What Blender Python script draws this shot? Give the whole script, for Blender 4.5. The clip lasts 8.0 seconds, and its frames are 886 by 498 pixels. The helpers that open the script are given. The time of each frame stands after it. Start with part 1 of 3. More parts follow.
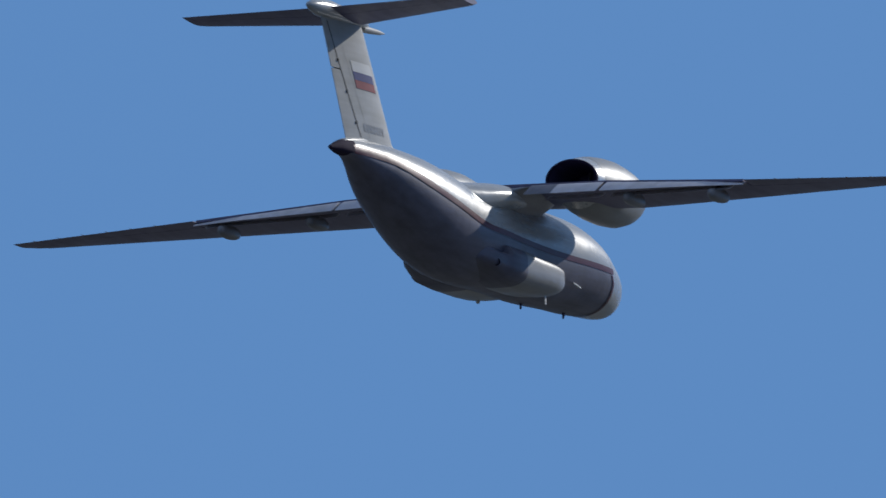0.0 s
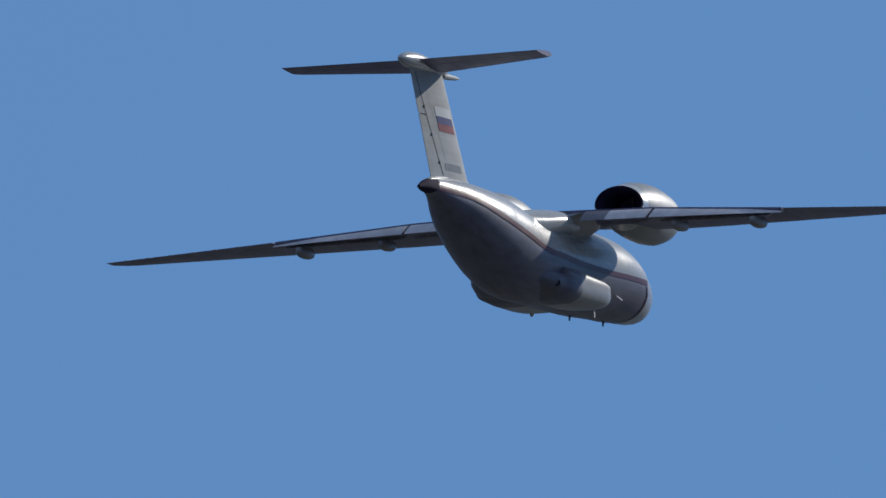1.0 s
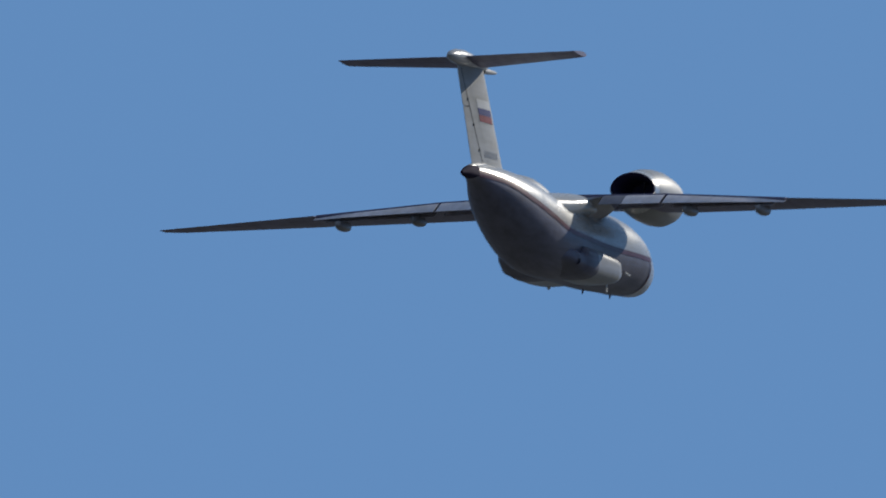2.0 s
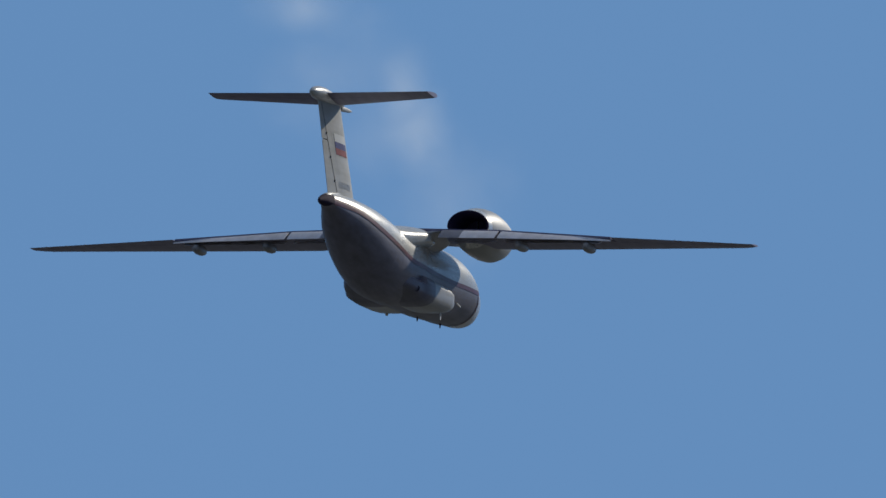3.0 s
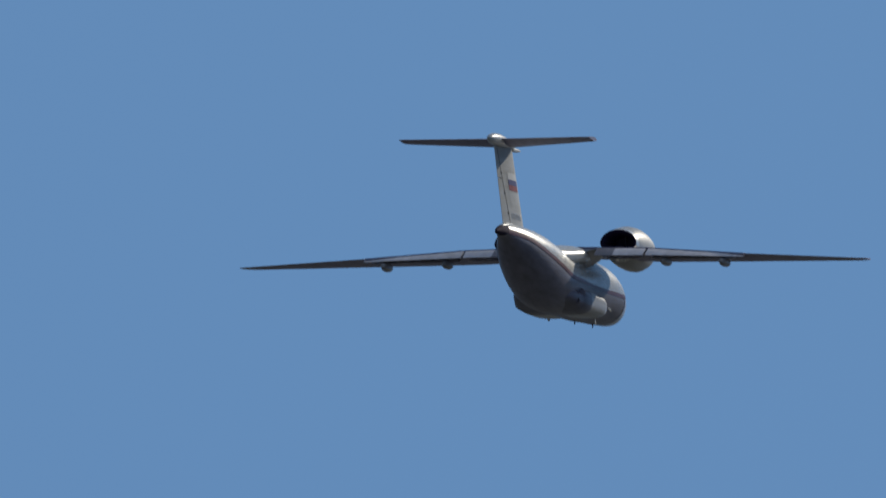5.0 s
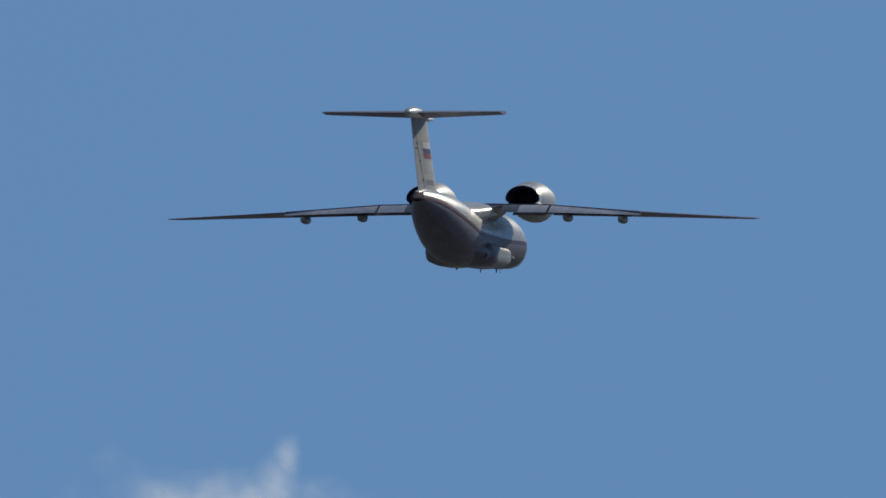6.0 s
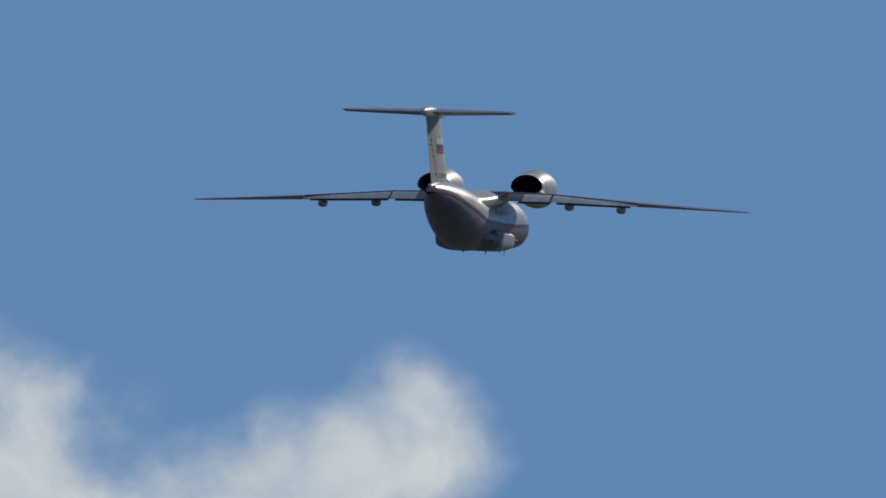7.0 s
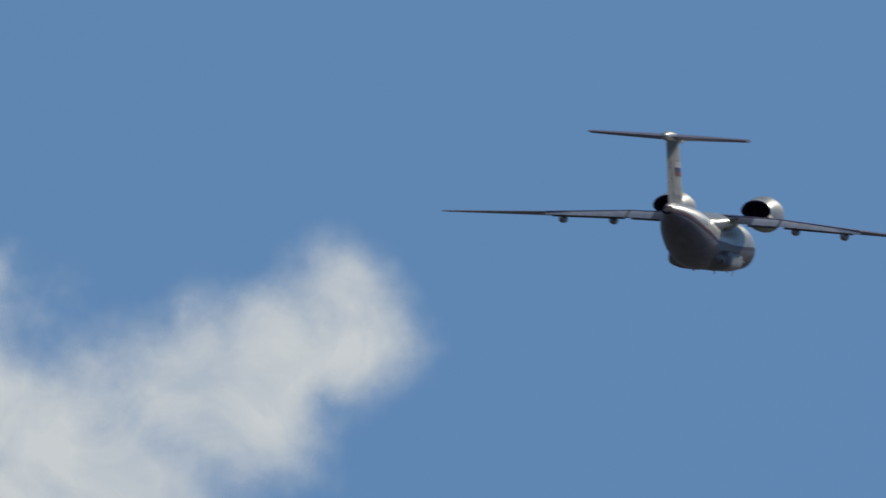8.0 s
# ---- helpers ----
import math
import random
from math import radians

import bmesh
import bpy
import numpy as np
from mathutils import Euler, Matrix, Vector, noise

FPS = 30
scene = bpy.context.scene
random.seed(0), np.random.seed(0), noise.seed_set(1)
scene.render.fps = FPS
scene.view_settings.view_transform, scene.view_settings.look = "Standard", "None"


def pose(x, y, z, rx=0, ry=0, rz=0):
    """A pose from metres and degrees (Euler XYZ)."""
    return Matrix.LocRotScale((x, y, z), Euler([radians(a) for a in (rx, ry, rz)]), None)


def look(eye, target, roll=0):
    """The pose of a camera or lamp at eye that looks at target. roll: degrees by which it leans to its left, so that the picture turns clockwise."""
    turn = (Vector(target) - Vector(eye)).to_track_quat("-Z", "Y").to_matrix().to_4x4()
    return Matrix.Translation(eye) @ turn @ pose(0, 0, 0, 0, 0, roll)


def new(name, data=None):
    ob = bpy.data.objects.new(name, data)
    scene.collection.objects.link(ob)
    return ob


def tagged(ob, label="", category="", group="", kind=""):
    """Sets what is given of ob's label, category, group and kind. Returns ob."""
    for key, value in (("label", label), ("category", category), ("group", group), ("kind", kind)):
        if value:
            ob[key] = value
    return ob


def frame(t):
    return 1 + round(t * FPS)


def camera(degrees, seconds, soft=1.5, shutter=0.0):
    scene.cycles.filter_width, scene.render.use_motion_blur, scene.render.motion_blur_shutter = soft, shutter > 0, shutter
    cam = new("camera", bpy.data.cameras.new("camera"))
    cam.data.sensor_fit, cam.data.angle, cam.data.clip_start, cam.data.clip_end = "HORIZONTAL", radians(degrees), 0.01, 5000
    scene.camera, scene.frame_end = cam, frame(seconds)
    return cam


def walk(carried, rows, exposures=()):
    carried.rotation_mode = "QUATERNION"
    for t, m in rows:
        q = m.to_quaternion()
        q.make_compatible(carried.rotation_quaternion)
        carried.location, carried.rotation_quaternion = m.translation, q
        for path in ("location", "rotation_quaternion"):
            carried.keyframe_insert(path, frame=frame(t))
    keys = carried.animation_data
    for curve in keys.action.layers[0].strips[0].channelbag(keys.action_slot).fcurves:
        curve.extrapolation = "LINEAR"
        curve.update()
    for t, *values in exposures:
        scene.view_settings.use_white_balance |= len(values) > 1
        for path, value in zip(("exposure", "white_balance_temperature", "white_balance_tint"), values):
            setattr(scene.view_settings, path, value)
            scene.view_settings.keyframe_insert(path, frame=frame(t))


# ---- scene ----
# A handheld long-lens view, from the ground, of a twin-jet transport aircraft flying away under a blue sky.
EYE = Vector((0.0, 0.0, 1.7))

# seconds, bearing and elevation of the lens in degrees
VIEW = [
    (0.0, -21.0715, 9.7608),
    (0.5, -20.0370, 9.3128),
    (1.0, -19.0324, 8.8951),
    (1.5, -18.0519, 8.4007),
    (2.0, -17.2778, 8.0768),
    (2.2, -16.8327, 8.0013),
    (3.3, -15.0072, 7.3138),
    (3.5, -14.8176, 7.2172),
    (4.0, -14.4135, 6.9943),
    (4.5, -13.9038, 6.7776),
    (5.0, -13.3634, 6.4756),
    (5.2, -13.1315, 6.2806),
    (6.3, -11.8398, 5.8052),
    (6.5, -11.6454, 5.6827),
    (7.0, -11.3428, 5.5145),
    (7.5, -11.1670, 5.3324),
    (8.0, -11.1580, 5.2332),
]
# seconds, place of the aircraft, then its heading, pitch and bank in degrees
FLIGHT = [
    (0.0, -276.43, 724.80, 135.83, 0.20, 2.75, -0.57),
    (0.5, -275.39, 767.18, 135.69, 0.11, 3.12, -0.98),
    (1.0, -274.35, 809.56, 135.55, 0.95, 3.63, -1.00),
    (1.5, -273.30, 851.94, 135.41, 0.83, 3.73, -0.56),
    (2.0, -272.26, 894.31, 135.27, 1.26, 3.18, 0.11),
    (2.2, -271.84, 911.27, 135.20, 1.40, 2.28, 0.57),
    (3.3, -269.53, 1004.50, 134.88, 1.03, 1.06, 1.61),
    (3.5, -269.11, 1021.45, 134.82, 0.83, 0.83, 1.62),
    (4.0, -268.06, 1063.83, 134.68, 0.53, 0.61, 1.19),
    (4.5, -267.01, 1106.21, 134.54, 0.35, 0.97, 0.81),
    (5.0, -265.97, 1148.58, 134.41, 0.12, 2.09, 0.60),
    (5.2, -265.55, 1165.53, 134.36, 0.20, 2.39, 0.37),
    (6.3, -263.24, 1258.76, 134.07, -0.25, 4.62, 1.48),
    (6.5, -262.82, 1275.72, 134.01, -0.42, 4.87, 1.62),
    (7.0, -261.78, 1318.09, 133.87, -0.25, 5.00, 2.51),
    (7.5, -260.73, 1360.47, 133.73, -0.17, 4.84, 3.49),
    (8.0, -259.68, 1402.85, 133.58, -0.35, 4.02, 4.63),
]

def toward(bearing, elevation):
    a, e = radians(bearing), radians(elevation)
    return Vector((math.sin(a) * math.cos(e), math.cos(a) * math.cos(e), math.sin(e)))


cam = camera(2.15, 8.0, soft=1.5, shutter=0.3)
walk(cam, [(t, look(EYE, EYE + toward(a, e) * 1000.0)) for t, a, e in VIEW],
     exposures=[(0.0, 0.04, 6250, 10), (3.4, 0.06, 7040, 8), (8.0, -0.14, 7120, 8)])

# ---------------------------------------------------------------- light
SUN_BEARING, SUN_ELEVATION = 25.0, 27.5

world = bpy.data.worlds.new("sky")
scene.world = world
world.use_nodes = True
wn, wl = world.node_tree.nodes, world.node_tree.links
wn.clear()
sky = wn.new("ShaderNodeTexSky")
sky.sky_type = "NISHITA"
sky.sun_disc = False
sky.sun_elevation = radians(SUN_ELEVATION)
sky.sun_rotation = radians(SUN_BEARING)
sky.air_density, sky.dust_density, sky.ozone_density = 1.0, 0.0, 3.0
# the air is clear down low: each direction reads the sky a little higher up
way = wn.new("ShaderNodeTexCoord")
lift = wn.new("ShaderNodeVectorMath")
lift.operation = "ADD"
lift.inputs[1].default_value = (0.0, 0.0, 2.0)
unit = wn.new("ShaderNodeVectorMath")
unit.operation = "NORMALIZE"
wl.new(way.outputs["Generated"], lift.inputs[0])
wl.new(lift.outputs[0], unit.inputs[0])
wl.new(unit.outputs[0], sky.inputs["Vector"])
tint = wn.new("ShaderNodeMix")
tint.data_type, tint.blend_type = "RGBA", "MULTIPLY"
tint.inputs[0].default_value = 1.0
tint.inputs[7].default_value = (1.08, 1.3, 1.33, 1.0)
back = wn.new("ShaderNodeBackground")
back.inputs["Strength"].default_value = 0.148
wout = wn.new("ShaderNodeOutputWorld")
wl.new(sky.outputs[0], tint.inputs[6])
# scattered thin cloud added higher up, out of view, to whiten the fill light
fill_puffs = wn.new("ShaderNodeTexNoise")
fill_puffs.inputs["Scale"].default_value, fill_puffs.inputs["Detail"].default_value = 2.6, 7.0
wl.new(way.outputs["Generated"], fill_puffs.inputs["Vector"])
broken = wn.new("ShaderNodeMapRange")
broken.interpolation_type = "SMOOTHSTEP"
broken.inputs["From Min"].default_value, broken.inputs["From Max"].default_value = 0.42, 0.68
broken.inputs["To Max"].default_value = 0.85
wl.new(fill_puffs.outputs["Fac"], broken.inputs["Value"])
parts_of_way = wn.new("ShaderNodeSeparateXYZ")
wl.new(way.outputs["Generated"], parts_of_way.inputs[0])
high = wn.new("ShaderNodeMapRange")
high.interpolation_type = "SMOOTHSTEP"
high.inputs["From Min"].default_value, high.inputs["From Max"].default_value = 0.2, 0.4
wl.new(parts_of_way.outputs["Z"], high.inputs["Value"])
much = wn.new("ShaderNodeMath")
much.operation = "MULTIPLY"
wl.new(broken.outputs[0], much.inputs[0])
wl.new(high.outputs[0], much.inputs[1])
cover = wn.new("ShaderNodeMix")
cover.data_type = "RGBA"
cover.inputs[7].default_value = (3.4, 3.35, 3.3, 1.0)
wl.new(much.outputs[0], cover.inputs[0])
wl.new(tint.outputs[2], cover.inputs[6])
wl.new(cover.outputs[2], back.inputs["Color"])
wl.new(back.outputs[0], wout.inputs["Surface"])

sun_data = bpy.data.lights.new("sun", "SUN")
sun_data.energy, sun_data.angle, sun_data.color = 2.6, radians(0.53), (1.0, 0.95, 0.87)
sun = new("sun", sun_data)
sun.matrix_world = look((0, 0, 500), Vector((0, 0, 500)) - toward(SUN_BEARING, SUN_ELEVATION))


# ---------------------------------------------------------------- materials
def nodes_of(name):
    m = bpy.data.materials.new(name)
    m.use_nodes = True
    return m, m.node_tree.nodes, m.node_tree.links, m.node_tree.nodes["Principled BSDF"]


def paint(name, colour, rough=0.35, metal=0.0, grime=0.18, streak=1.0, coat=0.0):
    """Weathered aircraft paint: blotches, streaks along the airflow and slightly wavy skin panels."""
    m, n, l, b = nodes_of(name)
    co = n.new("ShaderNodeTexCoord")
    stretch = n.new("ShaderNodeMapping")
    stretch.inputs["Scale"].default_value = (2.2, 0.22, 2.2)
    l.new(co.outputs["Object"], stretch.inputs["Vector"])
    streaks = n.new("ShaderNodeTexNoise")
    streaks.inputs["Scale"].default_value, streaks.inputs["Detail"].default_value = 1.6, 6.0
    l.new(stretch.outputs[0], streaks.inputs["Vector"])
    blot = n.new("ShaderNodeTexNoise")
    blot.inputs["Scale"].default_value, blot.inputs["Detail"].default_value = 0.7, 4.0
    l.new(co.outputs["Object"], blot.inputs["Vector"])
    both = n.new("ShaderNodeMath")
    both.operation = "MULTIPLY_ADD"
    both.inputs[1].default_value = 0.6 * streak
    l.new(streaks.outputs["Fac"], both.inputs[0])
    half = n.new("ShaderNodeMath")
    half.operation = "MULTIPLY"
    half.inputs[1].default_value = 0.4
    l.new(blot.outputs["Fac"], half.inputs[0])
    l.new(half.outputs[0], both.inputs[2])
    ramp = n.new("ShaderNodeValToRGB")
    dark = [c * (1.0 - 2.0 * grime) for c in colour]
    ramp.color_ramp.elements[0].position, ramp.color_ramp.elements[1].position = 0.34, 0.62
    ramp.color_ramp.elements[0].color = (dark[0], dark[1] * 0.99, dark[2] * 0.96, 1)
    ramp.color_ramp.elements[1].color = (*colour, 1)
    l.new(both.outputs[0], ramp.inputs["Fac"])
    l.new(ramp.outputs[0], b.inputs["Base Color"])
    rr = n.new("ShaderNodeMapRange")
    rr.inputs["To Min"].default_value, rr.inputs["To Max"].default_value = rough + 0.12, max(0.08, rough - 0.08)
    l.new(both.outputs[0], rr.inputs["Value"])
    l.new(rr.outputs[0], b.inputs["Roughness"])
    wave = n.new("ShaderNodeTexNoise")
    wave.inputs["Scale"].default_value, wave.inputs["Detail"].default_value = 1.3, 2.0
    l.new(co.outputs["Object"], wave.inputs["Vector"])
    bump = n.new("ShaderNodeBump")
    bump.inputs["Strength"].default_value, bump.inputs["Distance"].default_value = 0.35, 0.05
    l.new(wave.outputs["Fac"], bump.inputs["Height"])
    l.new(bump.outputs[0], b.inputs["Normal"])
    b.inputs["Metallic"].default_value = metal
    b.inputs["Coat Weight"].default_value = coat
    return m


M_WHITE = paint("white_paint", (0.43, 0.43, 0.42), 0.26, grime=0.10)
M_FIN = paint("fin_white_paint", (0.48, 0.475, 0.46), 0.5, grime=0.10)
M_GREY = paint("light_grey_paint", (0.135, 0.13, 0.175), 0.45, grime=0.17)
M_WING = paint("wing_grey_paint", (0.17, 0.152, 0.25), 0.45, grime=0.14)
M_FLAP = paint("flap_grey_paint", (0.6, 0.56, 0.58), 0.6, grime=0.12)
M_COWL = paint("cowl_paint", (0.33, 0.325, 0.31), 0.36, grime=0.10)
M_FAIR = paint("fairing_paint", (0.27, 0.26, 0.27), 0.4, grime=0.12)
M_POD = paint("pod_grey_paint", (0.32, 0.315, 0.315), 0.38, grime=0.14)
M_HEAT = paint("heat_stained_metal", (0.16, 0.145, 0.17), 0.5, grime=0.2)
M_METAL = paint("bare_metal", (0.62, 0.61, 0.60), 0.28, metal=0.9, grime=0.12)
M_NOZZLE = paint("nozzle_steel", (0.66, 0.65, 0.62), 0.26, metal=0.55, grime=0.12)
M_DARK = paint("dark_metal", (0.06, 0.042, 0.095), 0.75, grime=0.2)
M_CONE = paint("dark_tail_paint", (0.03, 0.02, 0.045), 0.85, grime=0.15)
M_STRIPE = paint("maroon_paint", (0.125, 0.047, 0.06), 0.35, grime=0.12)
M_BLUE = paint("blue_paint", (0.06, 0.075, 0.22), 0.6, grime=0.08)
M_RED = paint("red_paint", (0.28, 0.07, 0.085), 0.6, grime=0.08)
M_FLAGWHITE = paint("flag_white_paint", (0.65, 0.65, 0.64), 0.5, grime=0.05)
M_LETTER = paint("letter_grey_paint", (0.4, 0.4, 0.4), 0.4, grime=0.1)
M_RUBBER = paint("seal_rubber", (0.03, 0.03, 0.035), 0.6, grime=0.1)


for flat in (M_FIN, M_CONE, M_BLUE, M_RED, M_FLAGWHITE, M_STRIPE, M_LETTER):
    flat.node_tree.nodes["Principled BSDF"].inputs["Specular IOR Level"].default_value = 0.15


def grass():
    m, n, l, b = nodes_of("dry_grass")
    co = n.new("ShaderNodeTexCoord")
    big = n.new("ShaderNodeTexNoise")
    big.inputs["Scale"].default_value, big.inputs["Detail"].default_value = 0.01, 8.0
    l.new(co.outputs["Object"], big.inputs["Vector"])
    fine = n.new("ShaderNodeTexNoise")
    fine.inputs["Scale"].default_value, fine.inputs["Detail"].default_value = 2.5, 8.0
    l.new(co.outputs["Object"], fine.inputs["Vector"])
    mix = n.new("ShaderNodeMix")
    mix.data_type = "RGBA"
    mix.inputs[0].default_value = 0.5
    ra, rb = n.new("ShaderNodeValToRGB"), n.new("ShaderNodeValToRGB")
    ra.color_ramp.elements[0].color, ra.color_ramp.elements[1].color = (0.06, 0.062, 0.053, 1), (0.128, 0.127, 0.115, 1)
    rb.color_ramp.elements[0].color, rb.color_ramp.elements[1].color = (0.045, 0.05, 0.043, 1), (0.128, 0.127, 0.115, 1)
    l.new(big.outputs["Fac"], ra.inputs["Fac"])
    l.new(fine.outputs["Fac"], rb.inputs["Fac"])
    l.new(ra.outputs[0], mix.inputs[6])
    l.new(rb.outputs[0], mix.inputs[7])
    l.new(mix.outputs[2], b.inputs["Base Color"])
    b.inputs["Roughness"].default_value = 0.9
    bump = n.new("ShaderNodeBump")
    bump.inputs["Distance"].default_value = 0.1
    l.new(fine.outputs["Fac"], bump.inputs["Height"])
    l.new(bump.outputs[0], b.inputs["Normal"])
    return m


# ---------------------------------------------------------------- mesh helpers
def part(name, bm, material, parent, label="", smooth=True):
    """One bmesh as one mesh object under a thing or a part."""
    bmesh.ops.recalc_face_normals(bm, faces=bm.faces)
    me = bpy.data.meshes.new(name)
    bm.to_mesh(me)
    bm.free()
    for m in material if isinstance(material, (list, tuple)) else [material]:
        me.materials.append(m)
    if smooth:
        me.polygons.foreach_set("use_smooth", [True] * len(me.polygons))
        me.set_sharp_from_angle(angle=radians(38))
    ob = new(name, me)
    ob.parent = parent
    if label:
        tagged(ob, label)
    return ob


def skin(rings, close_ends=True, loop=True, material_of=None):
    """A skin over rings of points, each ring with as many points as the next."""
    bm = bmesh.new()
    rows = [[bm.verts.new(p) for p in ring] for ring in rings]
    n = len(rings[0])
    for i in range(len(rows) - 1):
        for j in range(n if loop else n - 1):
            k = (j + 1) % n
            fc = bm.faces.new((rows[i][j], rows[i][k], rows[i + 1][k], rows[i + 1][j]))
            if material_of:
                fc.material_index = material_of(i, j)
    if close_ends and loop:
        bm.faces.new(rows[0])
        bm.faces.new(list(reversed(rows[-1])))
    return bm


def between(table, v):
    """Rows of numbers read smoothly at v (the first column)."""
    for i in range(len(table) - 1):
        a, b = table[i], table[i + 1]
        if min(a[0], b[0]) <= v <= max(a[0], b[0]):
            u = (v - a[0]) / (b[0] - a[0])
            pa = table[max(i - 1, 0)]
            pb = table[min(i + 2, len(table) - 1)]
            out = []
            for c in range(1, len(a)):
                ma = (b[c] - pa[c]) / (b[0] - pa[0]) * (b[0] - a[0])
                mb = (pb[c] - a[c]) / (pb[0] - a[0]) * (b[0] - a[0])
                out.append((2 * u**3 - 3 * u**2 + 1) * a[c] + (u**3 - 2 * u**2 + u) * ma + (3 * u**2 - 2 * u**3) * b[c] + (u**3 - u**2) * mb)
            return out
    return list((table[0] if abs(v - table[0][0]) < abs(v - table[-1][0]) else table[-1])[1:])


def body_ring(cx, y, zc, w, up, down, power=2.0, n=40, under=None):
    """A closed cross-section at y: half-width w, reaching up and down from zc."""
    ring = []
    for k in range(n):
        a = 2 * math.pi * k / n
        c, s = math.cos(a), math.sin(a)
        p = power if s > 0 or under is None else under
        ring.append((cx + w * math.copysign(abs(c) ** (2 / p), c), y, zc + (up if s > 0 else down) * math.copysign(abs(s) ** (2 / p), s)))
    return ring


def half_thick(c, t):
    c = min(max(c, 0.0), 1.0)
    return 5 * t * (0.2969 * math.sqrt(c) - 0.126 * c - 0.3516 * c * c + 0.2843 * c**3 - 0.1015 * c**4) + 0.0012


def foil(le, te, t, axis, c0=0.0, c1=1.0, n=12, bend=0.0, gap=0.0):
    """A wing section from le to te of which only the stretch c0 to c1 of the chord is built.
    axis: the way in which it is thick. bend: degrees by which it hangs down about its front."""
    le, te = Vector(le), Vector(te)
    chord = te - le
    cs = [c0 + (c1 - c0) * (0.5 - 0.5 * math.cos(math.pi * k / n)) for k in range(n + 1)]
    if c0 == 0.0:
        cs = [c1 * (k / n) ** 1.8 for k in range(n + 1)]
    ax = Vector(axis)
    pts = [le + chord * c + ax * half_thick(c, t) * chord.length for c in reversed(cs)]
    pts += [le + chord * c - ax * half_thick(c, t) * chord.length for c in cs[(1 if c0 == 0.0 else 0):]]
    if bend:
        pivot = le + chord * c0
        side = chord.cross(ax).normalized()
        turn = Matrix.Rotation(radians(bend), 4, side)
        pts = [turn @ (p - pivot) + pivot for p in pts]
    return pts


def capsule(c, rx, ry, rz, power=2.0, n=20, m=14, nose=1.0):
    """A rounded pod, long in y."""
    rings = []
    for k in range(m + 1):
        a = math.pi * k / m
        r = max(math.sin(a), 0.02) ** nose
        rings.append(body_ring(c[0], c[1] - ry * math.cos(a), c[2], rx * r, rz * r, rz * r, power, n))
    return skin(rings)


def box(x0, x1, y0, y1, z0, z1, bevel=0.0):
    bm = bmesh.new()
    bmesh.ops.create_cube(bm, size=1.0)
    for v in bm.verts:
        v.co = Vector(((x0 + x1) / 2 + v.co.x * (x1 - x0), (y0 + y1) / 2 + v.co.y * (y1 - y0), (z0 + z1) / 2 + v.co.z * (z1 - z0)))
    if bevel:
        bmesh.ops.bevel(bm, geom=bm.edges[:], offset=bevel, segments=2, affect="EDGES")
    return bm


# ---------------------------------------------------------------- ground
def build_ground():
    bm = bmesh.new()
    rows = []
    for r in (0.5, 3, 10, 30, 100, 300, 900, 2000, 4900):
        rows.append([bm.verts.new((r * math.cos(2 * math.pi * k / 64), r * math.sin(2 * math.pi * k / 64), 0.0)) for k in range(64)])
    bm.faces.new(rows[0])
    for a, b in zip(rows, rows[1:]):
        for k in range(64):
            bm.faces.new((a[k], b[k], b[(k + 1) % 64], a[(k + 1) % 64]))
    ob = part("ground", bm, grass(), None)
    return tagged(ob, "flat dry grass airfield reaching to the horizon", "ground", kind="structure")


# ---------------------------------------------------------------- aircraft
#  x to its starboard side, y forward, z up; the origin lies between the wing tips
FUSELAGE = [  # y, zc, half-width, up, down
    (8.05, -1.55, 0.04, 0.03, 0.03),
    (7.87, -1.54, 0.36, 0.32, 0.36),
    (7.4, -1.5, 0.68, 0.6, 0.7),
    (6.7, -1.4, 1.01, 0.88, 0.93),
    (5.6, -1.24, 1.29, 1.13, 1.12),
    (4.4, -1.08, 1.5, 1.4, 1.34),
    (2.8, -0.97, 1.58, 1.58, 1.48),
    (0.0, -0.95, 1.6, 1.64, 1.6),
    (-4.0, -0.95, 1.6, 1.66, 1.6),
    (-7.4, -0.93, 1.6, 1.72, 1.6),
    (-9.0, -0.74, 1.55, 1.74, 1.5),
    (-10.5, -0.45, 1.43, 1.62, 1.33),
    (-12.0, -0.12, 1.25, 1.35, 1.12),
    (-13.5, 0.2, 0.98, 1.07, 0.86),
    (-15.0, 0.5, 0.58, 0.74, 0.41),
    (-16.1, 0.68, 0.33, 0.46, 0.16),
    (-16.9, 0.73, 0.25, 0.29, 0.16),
    (-17.75, 0.70, 0.05, 0.05, 0.05),
]
SEG = 72
# y and height of the middle of the stripe along the hull
STRIPE = [(6.0, -1.06), (2.5, -1.05), (-0.3, -1.07), (-3.0, -1.03), (-5.6, -0.92), (-7.7, -0.82), (-9.9, -0.37), (-11.9, 0.08), (-13.9, 0.56), (-15.3, 0.72), (-16.6, 0.78)]
STRIPE_HALF = 0.095


def hull_point(y, degrees, out=0.0):
    zc, w, up, down = between(FUSELAGE, y)
    a = radians(degrees)
    c, s = math.cos(a), math.sin(a)
    return ((w + out) * c, y, zc + ((up if s > 0 else down) + out) * s)


def hull_angle(y, z):
    """Degrees round the hull at which it stands at the height z."""
    zc, w, up, down = between(FUSELAGE, y)
    v = (z - zc) / (up if z > zc else down)
    return math.degrees(math.asin(min(max(v, -0.98), 0.98)))


def nose_edge(degrees):
    """Where the grey belly paint ends: a line that curves down from the stripe and round under the nose."""
    a = math.degrees(math.asin(math.sin(radians(degrees))))
    if a > -14.0:
        return 4.77 - 0.35 * (min(a, -2.0) + 14.0) / 12.0
    return 5.3 - 0.53 * (1.0 - (-a - 14.0) / 76.0) ** 2


